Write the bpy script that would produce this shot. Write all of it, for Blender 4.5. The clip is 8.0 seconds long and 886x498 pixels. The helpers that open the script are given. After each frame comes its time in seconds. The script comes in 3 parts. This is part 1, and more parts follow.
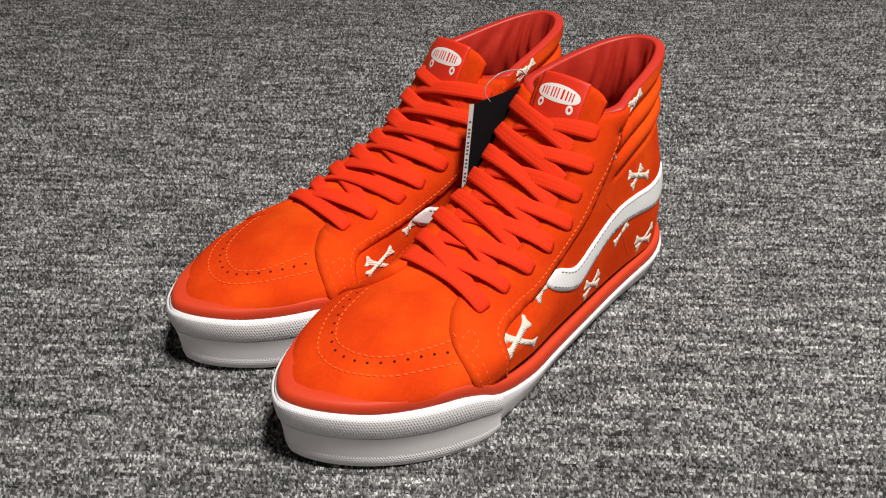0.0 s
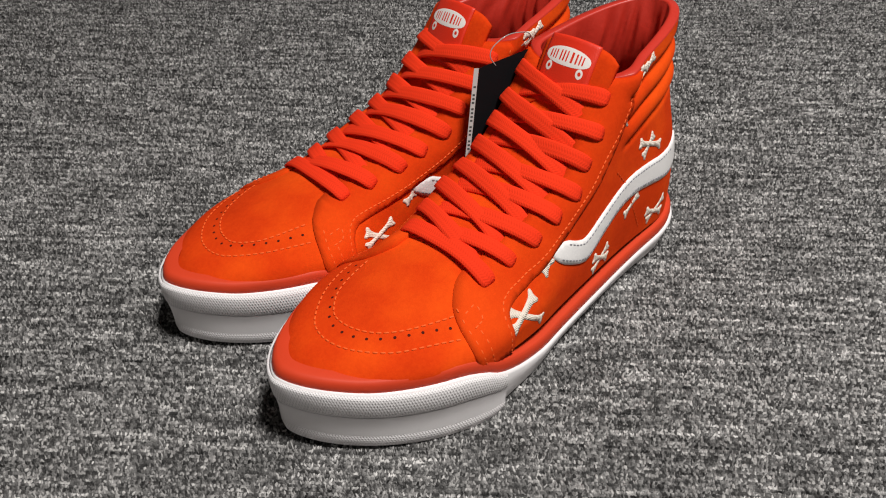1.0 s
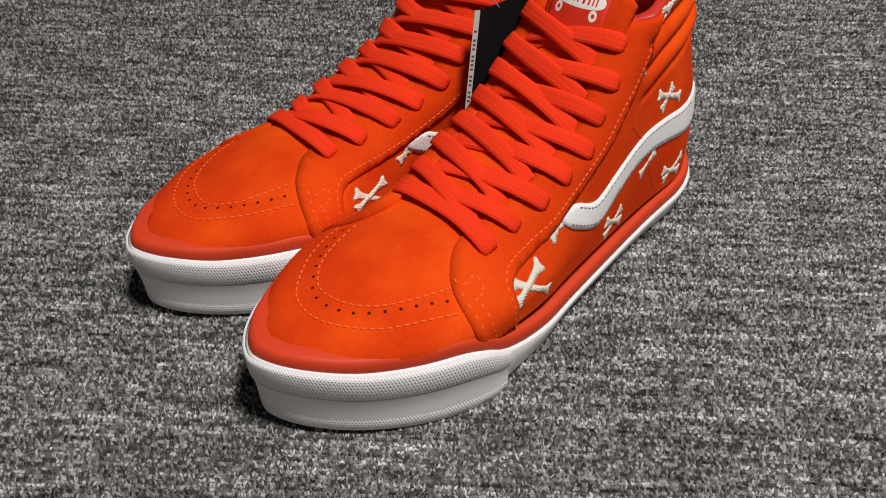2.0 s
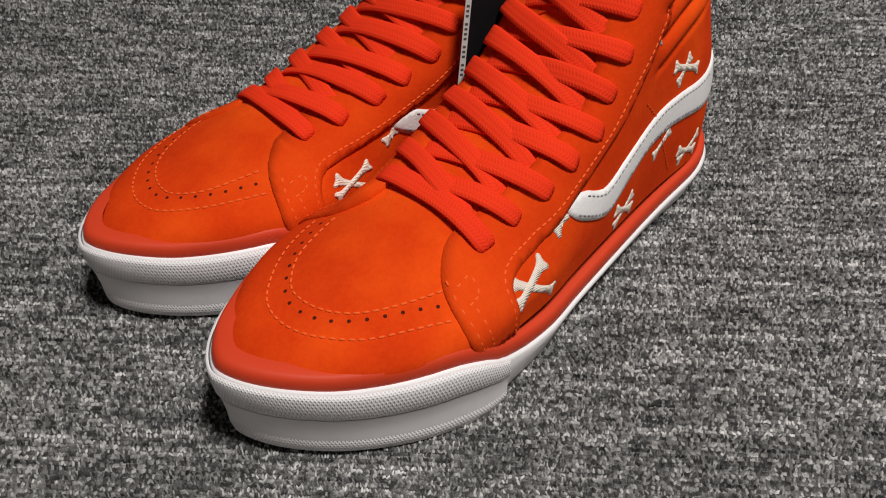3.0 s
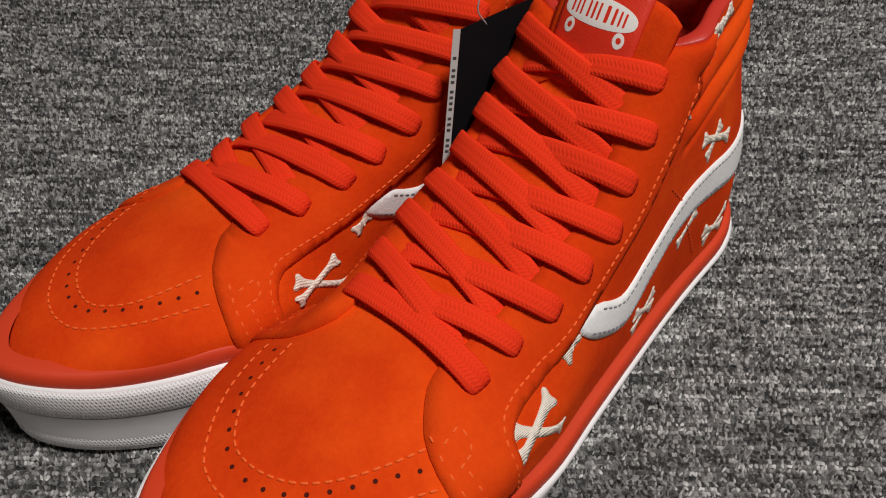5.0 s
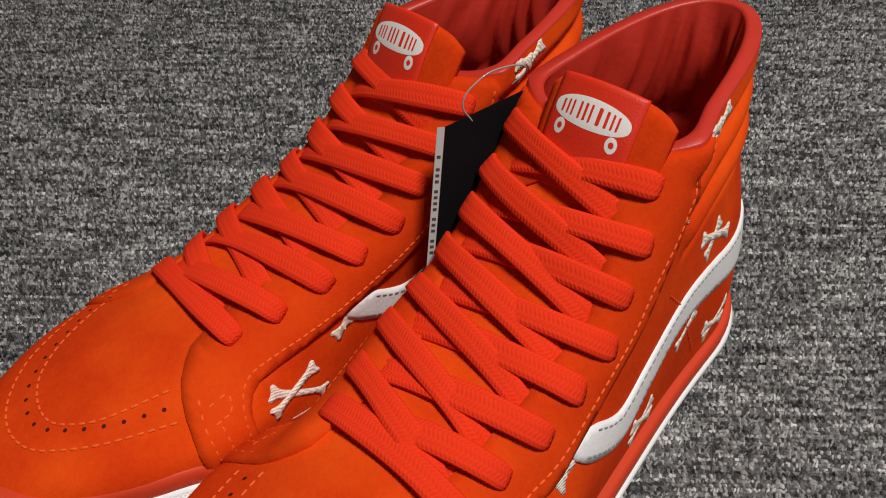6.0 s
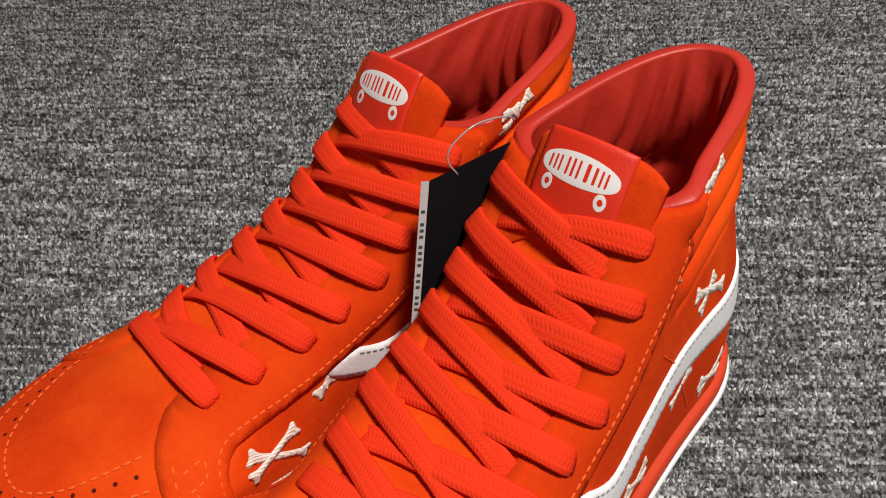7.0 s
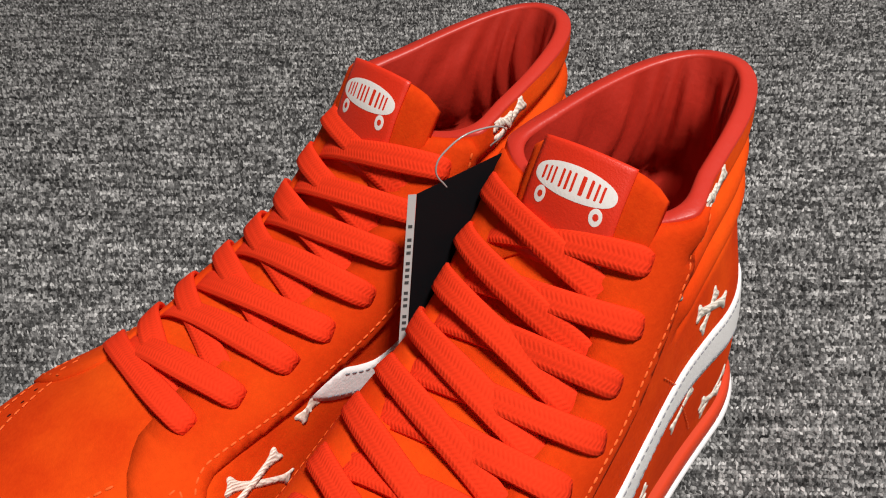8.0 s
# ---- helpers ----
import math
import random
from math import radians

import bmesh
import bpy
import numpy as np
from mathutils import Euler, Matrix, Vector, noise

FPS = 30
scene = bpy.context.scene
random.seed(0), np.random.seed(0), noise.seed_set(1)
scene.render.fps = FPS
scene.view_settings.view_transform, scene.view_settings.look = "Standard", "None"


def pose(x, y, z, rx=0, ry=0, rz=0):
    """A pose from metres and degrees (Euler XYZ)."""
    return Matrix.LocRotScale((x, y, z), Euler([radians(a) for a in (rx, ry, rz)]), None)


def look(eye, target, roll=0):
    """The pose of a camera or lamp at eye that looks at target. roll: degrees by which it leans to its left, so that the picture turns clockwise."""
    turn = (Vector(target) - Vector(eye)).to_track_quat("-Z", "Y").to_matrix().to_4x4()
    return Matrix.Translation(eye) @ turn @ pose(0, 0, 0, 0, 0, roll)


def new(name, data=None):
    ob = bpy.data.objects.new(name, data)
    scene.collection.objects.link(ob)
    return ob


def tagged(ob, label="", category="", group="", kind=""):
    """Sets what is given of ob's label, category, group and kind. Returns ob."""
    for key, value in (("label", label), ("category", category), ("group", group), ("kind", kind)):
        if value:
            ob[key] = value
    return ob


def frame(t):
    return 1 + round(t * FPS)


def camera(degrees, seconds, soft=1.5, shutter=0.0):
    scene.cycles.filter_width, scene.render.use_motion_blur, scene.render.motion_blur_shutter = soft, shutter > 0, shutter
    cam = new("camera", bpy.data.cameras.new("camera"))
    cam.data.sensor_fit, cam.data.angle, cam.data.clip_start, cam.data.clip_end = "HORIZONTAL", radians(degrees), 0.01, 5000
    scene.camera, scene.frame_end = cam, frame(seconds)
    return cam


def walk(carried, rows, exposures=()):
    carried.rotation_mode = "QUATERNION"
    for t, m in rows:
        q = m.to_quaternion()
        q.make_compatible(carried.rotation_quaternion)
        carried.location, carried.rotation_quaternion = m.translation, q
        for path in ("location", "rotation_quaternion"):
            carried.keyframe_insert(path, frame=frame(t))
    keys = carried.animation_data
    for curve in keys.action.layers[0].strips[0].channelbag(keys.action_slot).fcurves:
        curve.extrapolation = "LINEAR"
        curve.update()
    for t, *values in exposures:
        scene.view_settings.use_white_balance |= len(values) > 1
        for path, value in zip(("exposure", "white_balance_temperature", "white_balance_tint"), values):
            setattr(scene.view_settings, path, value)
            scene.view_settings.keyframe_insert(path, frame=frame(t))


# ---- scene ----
from mathutils.bvhtree import BVHTree
from mathutils.geometry import delaunay_2d_cdt

cam = camera(57.5, 8.0, soft=1.1)
METRES, EYE, TILT, LEAN, TURN = 0.25, 0.3093, -41.279, 4.285, 36.87
FROM_X, FROM_Y = 0.2325, -0.1768
ROWS = [
    (0.0, 0.0, 0.0, 0.0, -0.85, 9.47, -5.11),
    (0.5, -0.0009, 0.0211, 0.0023, -0.8, 8.66, -5.19),
    (1.0, -0.0022, 0.0742, 0.0122, -0.75, 7.41, -5.3),
    (1.5, -0.0025, 0.1429, 0.0231, -0.72, 5.97, -5.4),
    (2.0, 0.0048, 0.2397, 0.0404, -0.73, 4.57, -5.43),
    (3.5, 0.0132, 0.4787, 0.1424, -1.03, 1.44, -4.86),
    (4.0, 0.0122, 0.5464, 0.1906, -1.22, 1.07, -4.61),
    (5.5, 0.0151, 0.7015, 0.3482, -1.73, 2.88, -4.13),
    (6.0, 0.023, 0.7213, 0.4114, -1.76, 4.02, -3.98),
    (6.5, 0.0354, 0.7341, 0.4358, -1.8, 4.99, -3.86),
    (7.0, 0.04, 0.7557, 0.4637, -1.83, 5.62, -3.79),
    (7.5, 0.0484, 0.7783, 0.4711, -1.88, 6.02, -3.71),
    (8.0, 0.0531, 0.8074, 0.4812, -1.96, 6.17, -3.62),
]
walk(cam, [(t, pose(FROM_X, FROM_Y, EYE, TILT, LEAN, TURN) @ pose(METRES * x, METRES * y, METRES * z, 90 + pitch, roll, yaw)) for t, x, y, z, yaw, pitch, roll in ROWS],
     [(0.0, 0.06), (1.0, -0.17), (2.0, -0.29), (3.5, -0.48), (4.0, -0.52), (5.5, -0.60), (6.0, -0.50), (6.5, -0.36), (7.0, -0.15), (8.0, -0.04)])

# ---- light ----
world = bpy.data.worlds.new("world")
world.use_nodes = True
world.node_tree.nodes["Background"].inputs[0].default_value = (1.0, 0.93, 0.85, 1)
world.node_tree.nodes["Background"].inputs[1].default_value = 0.02
scene.world = world
scene.view_settings.exposure = 0.0


def area_lamp(name, at, target, size, watts, colour):
    data = bpy.data.lights.new(name, "AREA")
    data.shape, data.size, data.energy, data.color = "DISK", size, watts, colour
    lamp = new(name, data)
    lamp.matrix_world = look(at, target)
    return lamp


# Overhead lamp position, added: hung low so its light fades across the carpet.
LAMP_AT = (0.61, 0.09, 1.85)
area_lamp("added_lamp_light", (LAMP_AT[0], LAMP_AT[1], LAMP_AT[2] - 0.075), (LAMP_AT[0], LAMP_AT[1], 0), 0.40, 50, (1.0, 0.965, 0.925))

# ---- materials ----


class Mat:
    """A node material with a principled shader and short ways to wire it."""

    def __init__(self, name, colour, rough=0.6, metal=0.0, spec=0.5):
        self.m = bpy.data.materials.new(name)
        self.m.use_nodes = True
        self.t = self.m.node_tree
        self.b = self.t.nodes["Principled BSDF"]
        self.b.inputs["Base Color"].default_value = (*colour, 1)
        self.b.inputs["Roughness"].default_value = rough
        self.b.inputs["Metallic"].default_value = metal
        self.b.inputs["Specular IOR Level"].default_value = spec
        self.co = self.t.nodes.new("ShaderNodeTexCoord")

    def node(self, kind, **values):
        n = self.t.nodes.new(kind)
        for k, v in values.items():
            n.inputs[k.replace("_", " ")].default_value = v
        return n

    def link(self, a, b):
        self.t.links.new(a, b)

    def coords(self, stretch=(1, 1, 1), kind="Object"):
        n = self.node("ShaderNodeMapping")
        n.inputs["Scale"].default_value = stretch
        self.link(self.co.outputs[kind], n.inputs["Vector"])
        return n.outputs["Vector"]

    def noise(self, scale, detail=3.0, rough=0.55, stretch=(1, 1, 1)):
        n = self.node("ShaderNodeTexNoise", Scale=scale, Detail=detail, Roughness=rough)
        self.link(self.coords(stretch), n.inputs["Vector"])
        return n.outputs["Fac"]

    def ramp(self, fac, stops):
        n = self.t.nodes.new("ShaderNodeValToRGB")
        e = n.color_ramp.elements
        while len(e) < len(stops):
            e.new(0.5)
        for el, (p, c) in zip(e, stops):
            el.position, el.color = p, (*c, 1)
        self.link(fac, n.inputs["Fac"])
        return n.outputs["Color"]

    def mix(self, fac, a, b, mode="MIX"):
        n = self.t.nodes.new("ShaderNodeMix")
        n.data_type, n.blend_type = "RGBA", mode
        for sock, v in ((n.inputs[0], fac), (n.inputs[6], a), (n.inputs[7], b)):
            if isinstance(v, (int, float)):
                sock.default_value = v
            elif isinstance(v, tuple):
                sock.default_value = (*v, 1)
            else:
                self.link(v, sock)
        return n.outputs[2]

    def math(self, op, a, b=0.0):
        n = self.t.nodes.new("ShaderNodeMath")
        n.operation = op
        for sock, v in ((n.inputs[0], a), (n.inputs[1], b)):
            if isinstance(v, (int, float)):
                sock.default_value = v
            else:
                self.link(v, sock)
        return n.outputs[0]

    def colour(self, out):
        self.link(out, self.b.inputs["Base Color"])
        return self

    def bump(self, height, strength=0.3, distance=0.0005):
        n = self.node("ShaderNodeBump", Strength=strength, Distance=distance)
        self.link(height, n.inputs["Height"])
        self.link(n.outputs["Normal"], self.b.inputs["Normal"])
        return self


def suede(name, dark, mid, light):
    k = Mat(name, mid, 0.95, spec=0.06)
    broad = k.noise(17, 3, 0.55)
    nap = k.noise(420, 3, 0.7)
    c = k.ramp(broad, ((0.36, dark), (0.5, mid), (0.66, light)))
    c = k.mix(0.22, c, k.ramp(nap, ((0.3, tuple(0.72 * v for v in mid)), (0.7, light))))
    k.colour(c)
    k.bump(k.math("ADD", k.noise(900, 2, 0.7), k.math("MULTIPLY", broad, 2.0)), 0.35, 0.0004)
    return k.m


SUEDE = suede("orange_suede", (0.58, 0.035, 0.0034), (0.67, 0.044, 0.004), (0.82, 0.080, 0.006))
SUEDE_RED = suede("red_orange_suede", (0.54, 0.032, 0.0032), (0.65, 0.043, 0.004), (0.76, 0.066, 0.0056))


def plain(name, colour, rough, spec=0.5, grain=0.0, scale=500, metal=0.0):
    k = Mat(name, colour, rough, metal, spec)
    n = k.noise(40, 4, 0.6)
    k.colour(k.mix(n, tuple(0.9 * v for v in colour), tuple(min(1, 1.08 * v) for v in colour)))
    if grain:
        k.bump(k.noise(scale, 3, 0.6), grain, 0.0005)
    return k.m


RUBBER_WHITE = plain("white_rubber", (0.89, 0.865, 0.875), 0.45, 0.4, 0.12, 300)
RUBBER_CORAL = plain("coral_rubber", (0.63, 0.052, 0.016), 0.55, 0.25, 0.15, 160)
LEATHER_WHITE = plain("white_leather", (0.88, 0.865, 0.86), 0.42, 0.5, 0.35, 700)
LEATHER_CORAL = plain("coral_leather", (0.52, 0.030, 0.017), 0.42, 0.35, 0.35, 300)


def braid(name, colour):
    k = Mat(name, colour, 0.85, spec=0.08)
    uv = k.t.nodes.new("ShaderNodeUVMap")
    sep = k.t.nodes.new("ShaderNodeSeparateXYZ")
    k.link(uv.outputs["UV"], sep.inputs[0])
    u, v = sep.outputs["X"], sep.outputs["Y"]
    fold = k.math("PINGPONG", k.math("MULTIPLY", v, 3.0), 0.5)
    wave = k.math("SINE", k.math("ADD", k.math("MULTIPLY", u, 4.1), k.math("MULTIPLY", fold, 11.0)))
    rows = k.math("SINE", k.math("MULTIPLY", v, 38.0))
    height = k.math("ADD", wave, k.math("MULTIPLY", rows, 0.6))
    height = k.math("ADD", height, k.math("MULTIPLY", k.noise(700, 2), 1.2))
    shade = k.math("ADD", k.math("MULTIPLY", height, 0.22), 0.35)
    c = k.ramp(shade, ((0.1, tuple(0.84 * q for q in colour)), (0.6, colour), (1.0, tuple(min(1, 1.06 * q) for q in colour))))
    k.colour(k.mix(k.math("MULTIPLY", k.noise(60, 3), 0.4), c, tuple(0.8 * q for q in colour)))
    k.bump(height, 0.22, 0.0003)
    return k.m


LACE = braid("red_orange_woven_lace", (0.86, 0.042, 0.011))


def ribbed_rubber():
    k = Mat("textured_white_rubber", (0.8, 0.78, 0.78), 0.5, spec=0.4)
    uv = k.t.nodes.new("ShaderNodeUVMap")
    sep = k.t.nodes.new("ShaderNodeSeparateXYZ")
    k.link(uv.outputs["UV"], sep.inputs[0])
    u, v = sep.outputs["X"], sep.outputs["Y"]
    d1 = k.math("SINE", k.math("MULTIPLY", k.math("ADD", u, v), 4.2))
    d2 = k.math("SINE", k.math("MULTIPLY", k.math("SUBTRACT", u, v), 4.2))
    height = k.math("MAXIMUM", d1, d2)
    # Groove shade is put into the colour too: darker where the height is low.
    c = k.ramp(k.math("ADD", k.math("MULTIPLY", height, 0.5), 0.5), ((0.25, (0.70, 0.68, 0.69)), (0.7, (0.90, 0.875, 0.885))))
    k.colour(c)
    k.bump(height, 0.5, 0.0004)
    return k.m


RUBBER_RIBBED = ribbed_rubber()


def satin_thread():
    """Close parallel threads with a silky sheen."""
    k = Mat("cream_satin_thread", (0.84, 0.74, 0.62), 0.38, spec=0.6)
    wave = k.node("ShaderNodeTexWave", Scale=800, Distortion=2.0, Detail=1.0)
    k.link(k.coords((1, 1, 0.35)), wave.inputs["Vector"])
    k.colour(k.ramp(wave.outputs["Fac"], ((0.0, (0.72, 0.62, 0.52)), (0.5, (0.86, 0.77, 0.66)), (1.0, (0.92, 0.85, 0.76)))))
    k.bump(wave.outputs["Fac"], 0.5, 0.0004)
    return k.m


THREAD_CREAM = satin_thread()
THREAD_ORANGE = plain("orange_thread", (0.87, 0.12, 0.02), 0.6, 0.2)
THREAD_GREY = plain("grey_thread", (0.25, 0.25, 0.28), 0.6, 0.3)
# Dark reds for flat discs: the shade inside punched holes, as colour.
EYELET_SHADE = plain("eyelet_hole_shade", (0.10, 0.010, 0.005), 0.95, 0.05)
HOLE_SHADE = plain("perforation_shade", (0.07, 0.010, 0.006), 0.9, 0.1)
LABEL_RED = plain("red_satin", (0.74, 0.030, 0.008), 0.45, 0.5, 0.3, 1400)
PRINT_WHITE = plain("white_print", (0.85, 0.82, 0.78), 0.6, 0.3)
CARD_BLACK = plain("black_card", (0.004, 0.004, 0.005), 0.6, 0.1)
CARD_WHITE = plain("white_card", (0.45, 0.44, 0.43), 0.6, 0.3)
INK = plain("black_ink", (0.05, 0.05, 0.05), 0.7, 0.2)
PLASTIC = plain("clear_plastic", (0.35, 0.33, 0.32), 0.2, 0.6)
# Tone set by how much light the unseen walls and ceiling should bounce.
PAINT = plain("grey_wall_paint", (0.36, 0.345, 0.33), 0.8, 0.3, 0.1, 60)


def carpet_colours(k, fac):
    return k.ramp(fac, ((0.0, (0.008, 0.0079, 0.0079)), (0.30, (0.052, 0.051, 0.0506)), (0.55, (0.163, 0.160, 0.158)), (0.80, (0.38, 0.372, 0.366)), (1.0, (0.68, 0.665, 0.655))))


def carpet_material():
    k = Mat("grey_loop_carpet_ground", (0.1, 0.1, 0.1), 0.95, spec=0.1)
    mp = k.node("ShaderNodeMapping")
    mp.vector_type = "TEXTURE"
    mp.inputs["Rotation"].default_value = (0, 0, radians(36.87))
    mp.inputs["Scale"].default_value = (2.0, 1.0, 1.0)
    k.link(k.co.outputs["Object"], mp.inputs["Vector"])
    n = k.node("ShaderNodeTexNoise", Scale=330, Detail=3, Roughness=0.7)
    k.link(mp.outputs["Vector"], n.inputs["Vector"])
    spread = k.node("ShaderNodeMapRange", From_Min=0.3, From_Max=0.7)
    k.link(n.outputs["Fac"], spread.inputs["Value"])
    # Mixed towards black, so gaps between loops look shaded and the tone suits the pile.
    k.colour(k.mix(0.42, carpet_colours(k, spread.outputs["Result"]), (0.02, 0.02, 0.021)))
    k.bump(n.outputs["Fac"], 0.8, 0.002)
    return k.m


def loop_material():
    k = Mat("grey_loop_carpet_yarn", (0.1, 0.1, 0.1), 0.9, spec=0.15)
    geo = k.t.nodes.new("ShaderNodeNewGeometry")
    mp = k.node("ShaderNodeMapping")
    mp.vector_type = "TEXTURE"
    mp.inputs["Rotation"].default_value = (0, 0, radians(36.87))
    mp.inputs["Scale"].default_value = (9.0, 1.0, 1.0)
    k.link(k.co.outputs["Object"], mp.inputs["Vector"])
    streak = k.node("ShaderNodeTexNoise", Scale=240, Detail=3, Roughness=0.6)
    k.link(mp.outputs["Vector"], streak.inputs["Vector"])
    fleck = streak.outputs["Fac"]
    tone = k.math("ADD", k.math("MULTIPLY", geo.outputs["Random Per Island"], 0.66), k.math("MULTIPLY", k.math("SUBTRACT", fleck, 0.5), 1.3))
    tone = k.math("ADD", tone, k.math("MULTIPLY", k.math("SUBTRACT", k.noise(1400, 2), 0.5), 0.35))
    k.colour(carpet_colours(k, k.math("ADD", tone, 0.16)))
    return k.m


CARPET = carpet_material()
YARN = loop_material()

# ---- mesh helpers ----


def part(name, bm, material, parent=None, label="", smooth=True):
    """Link a bmesh as one mesh object under a thing or a part."""
    me = bpy.data.meshes.new(name)
    bmesh.ops.recalc_face_normals(bm, faces=bm.faces)
    for f in bm.faces:
        f.smooth = smooth
    bm.to_mesh(me)
    bm.free()
    me.materials.append(material)
    ob = new(name, me)
    if parent is not None:
        ob.parent = parent
    if label:
        tagged(ob, label)
    return ob


def spline(points):
    """A smooth function through (x, y) points that does not overshoot."""
    xs = np.array([p[0] for p in points], float)
    ys = np.array([p[1] for p in points], float)
    h, dl = np.diff(xs), np.diff(ys) / np.diff(xs)
    m = np.zeros(len(xs))
    m[0], m[-1] = dl[0], dl[-1]
    for i in range(1, len(xs) - 1):
        if dl[i - 1] * dl[i] > 0:
            w1, w2 = 2 * h[i] + h[i - 1], h[i] + 2 * h[i - 1]
            m[i] = (w1 + w2) / (w1 / dl[i - 1] + w2 / dl[i])

    def value(x):
        x = min(max(x, xs[0]), xs[-1])
        i = min(int(np.searchsorted(xs, x, "right")) - 1, len(h) - 1)
        i = max(i, 0)
        t = (x - xs[i]) / h[i]
        return float((2 * t**3 - 3 * t**2 + 1) * ys[i] + (t**3 - 2 * t**2 + t) * h[i] * m[i] + (-2 * t**3 + 3 * t**2) * ys[i + 1] + (t**3 - t**2) * h[i] * m[i + 1])

    return value


MM = 0.001


def grid_mesh(rows, close_u=False, cap_first=False, cap_last=False):
    """A bmesh from rows of points in millimetres, each row joined to the next."""
    bm = bmesh.new()
    vs = [[bm.verts.new(Vector(p) * MM) for p in r] for r in rows]
    n = len(rows[0])
    for a, b in zip(vs, vs[1:]):
        for i in range(n if close_u else n - 1):
            j = (i + 1) % n
            bm.faces.new((a[i], a[j], b[j], b[i]))
    if cap_first:
        bm.faces.new(vs[0])
    if cap_last:
        bm.faces.new(vs[-1][::-1])
    return bm


def mirrored(bm, side):
    if side < 0:
        bmesh.ops.scale(bm, vec=(-1, 1, 1), verts=bm.verts)
    return bm


# ---- the form of a shoe, in millimetres: x outwards, y from the toe to the heel, z up ----
OUT_W = spline([(0, 60.5), (85, 61.5), (100, 60.5), (122, 59), (150, 54), (190, 47.5), (217, 43.5), (240, 41), (280, 38.5), (312, 37.5)])
IN_W = spline([(0, 51), (75, 51), (100, 48.5), (121, 45.5), (154, 41), (190, 38.5), (240, 36.5), (312, 36)])
LENGTH = 309.0
TOP_OUT = spline([(0, 34), (150, 35), (195, 36), (230, 31.5), (270, 25.5), (310, 22)])
TOP_IN = spline([(0, 36), (150, 37), (195, 38.5), (230, 37), (270, 30), (310, 25)])
# the ridge over toe, vamp and tongue, and the back of the heel
RIDGE_Y = spline([(0, 6.2), (0.06, 8.6), (0.14, 16.8), (0.24, 38), (0.36, 72), (0.48, 104), (0.60, 135), (0.72, 163), (0.84, 184), (1, 207)])
RIDGE_Z = spline([(0, 33), (0.06, 40), (0.14, 45.5), (0.24, 52), (0.36, 63), (0.48, 72.5), (0.60, 82), (0.72, 96.5), (0.84, 112), (1, 134)])
BACK_Y = spline([(0, 302), (0.3, 303), (0.55, 299), (0.8, 295), (1, 297)])
BACK_Z = spline([(0, 28), (1, 154)])
FRONT_OUT = spline([(0, 77), (0.2, 66), (0.4, 72), (0.6, 62), (0.8, 38), (1, 20)])
FRONT_IN = spline([(0, 77), (0.2, 68), (0.4, 80), (0.6, 62), (0.8, 32), (1, 18)])
# the top of the white wall of the sole along the shoe
WALL_TOP = spline([(0, 38), (14, 37), (30, 35.8), (65, 36), (78, 33), (93, 24.5), (110, 19.5), (140, 17), (200, 16.5), (255, 18.5), (310, 24)])
# the height over which the flanks lean in to the throat
LEAN_IN = spline([(0, 28), (100, 29), (125, 34), (140, 50), (155, 60), (180, 75), (215, 90)])


def ring(t, n=128, grow=0.0):
    """One ring of the upper at the height share t, from the ridge round the outer side to the heel and back."""
    yf, zf, yb, zb = RIDGE_Y(t) - grow, RIDGE_Z(t), BACK_Y(t) + grow, BACK_Z(t)
    br = 44.0
    pts = []
    half = n // 2
    for side, base, top, front in ((1, OUT_W, TOP_OUT, FRONT_OUT), (-1, IN_W, TOP_IN, FRONT_IN)):
        run = []
        fr = front(t)
        for i in range(half + 1):
            q = 0.5 - 0.5 * math.cos(math.pi * i / half)
            y = yf + (yb - yf) * q
            z = zf + (zb - zf) * q
            h = min(max((z - 40) / LEAN_IN(y), 0), 1)
            h = h * h * (3 - 2 * h)
            inset = 3.5 + 0.9 * min(max((70 - y) / 40.0, 0.0), 1.0)
            w = base(y) - inset + (top(y) - base(y) + inset) * h + grow - 2.6 * max(0.0, (t - 0.74) / 0.26) ** 1.4 * min(max((y - 213) / 25.0, 0.0), 1.0)
            f = min((y - yf) / fr, 1.0)
            b = min((yb - y) / br, 1.0)
            u = z - 0.22 * (y - 213)
            pad = min(max((y - 214) / 7.0, 0.0), 1.0) * min(max((u - 93) / 4.0, 0.0), 1.0)
            swell = abs(math.sin(math.pi * (u - 97) / 13.0)) ** 0.55 if 97 < u < 123 else min(max((u - 123) / 6.0, 0.0), 1.0) ** 0.5
            puff = pad * (4.6 * swell - 2.0) if grow > -1 else 0.0
            e = 1.7 + 0.5 * min(t / 0.3, 1.0)
            w = (w + puff) * max(1 - (1 - f) ** e, 0) ** (1 / e) * max(1 - (1 - b) ** 2.3, 0) ** (1 / 2.3)
            run.append((side * w, y + puff * max(0.0, 1 - b), z))
        pts.append(run)
    return pts[0] + pts[1][-2:0:-1]


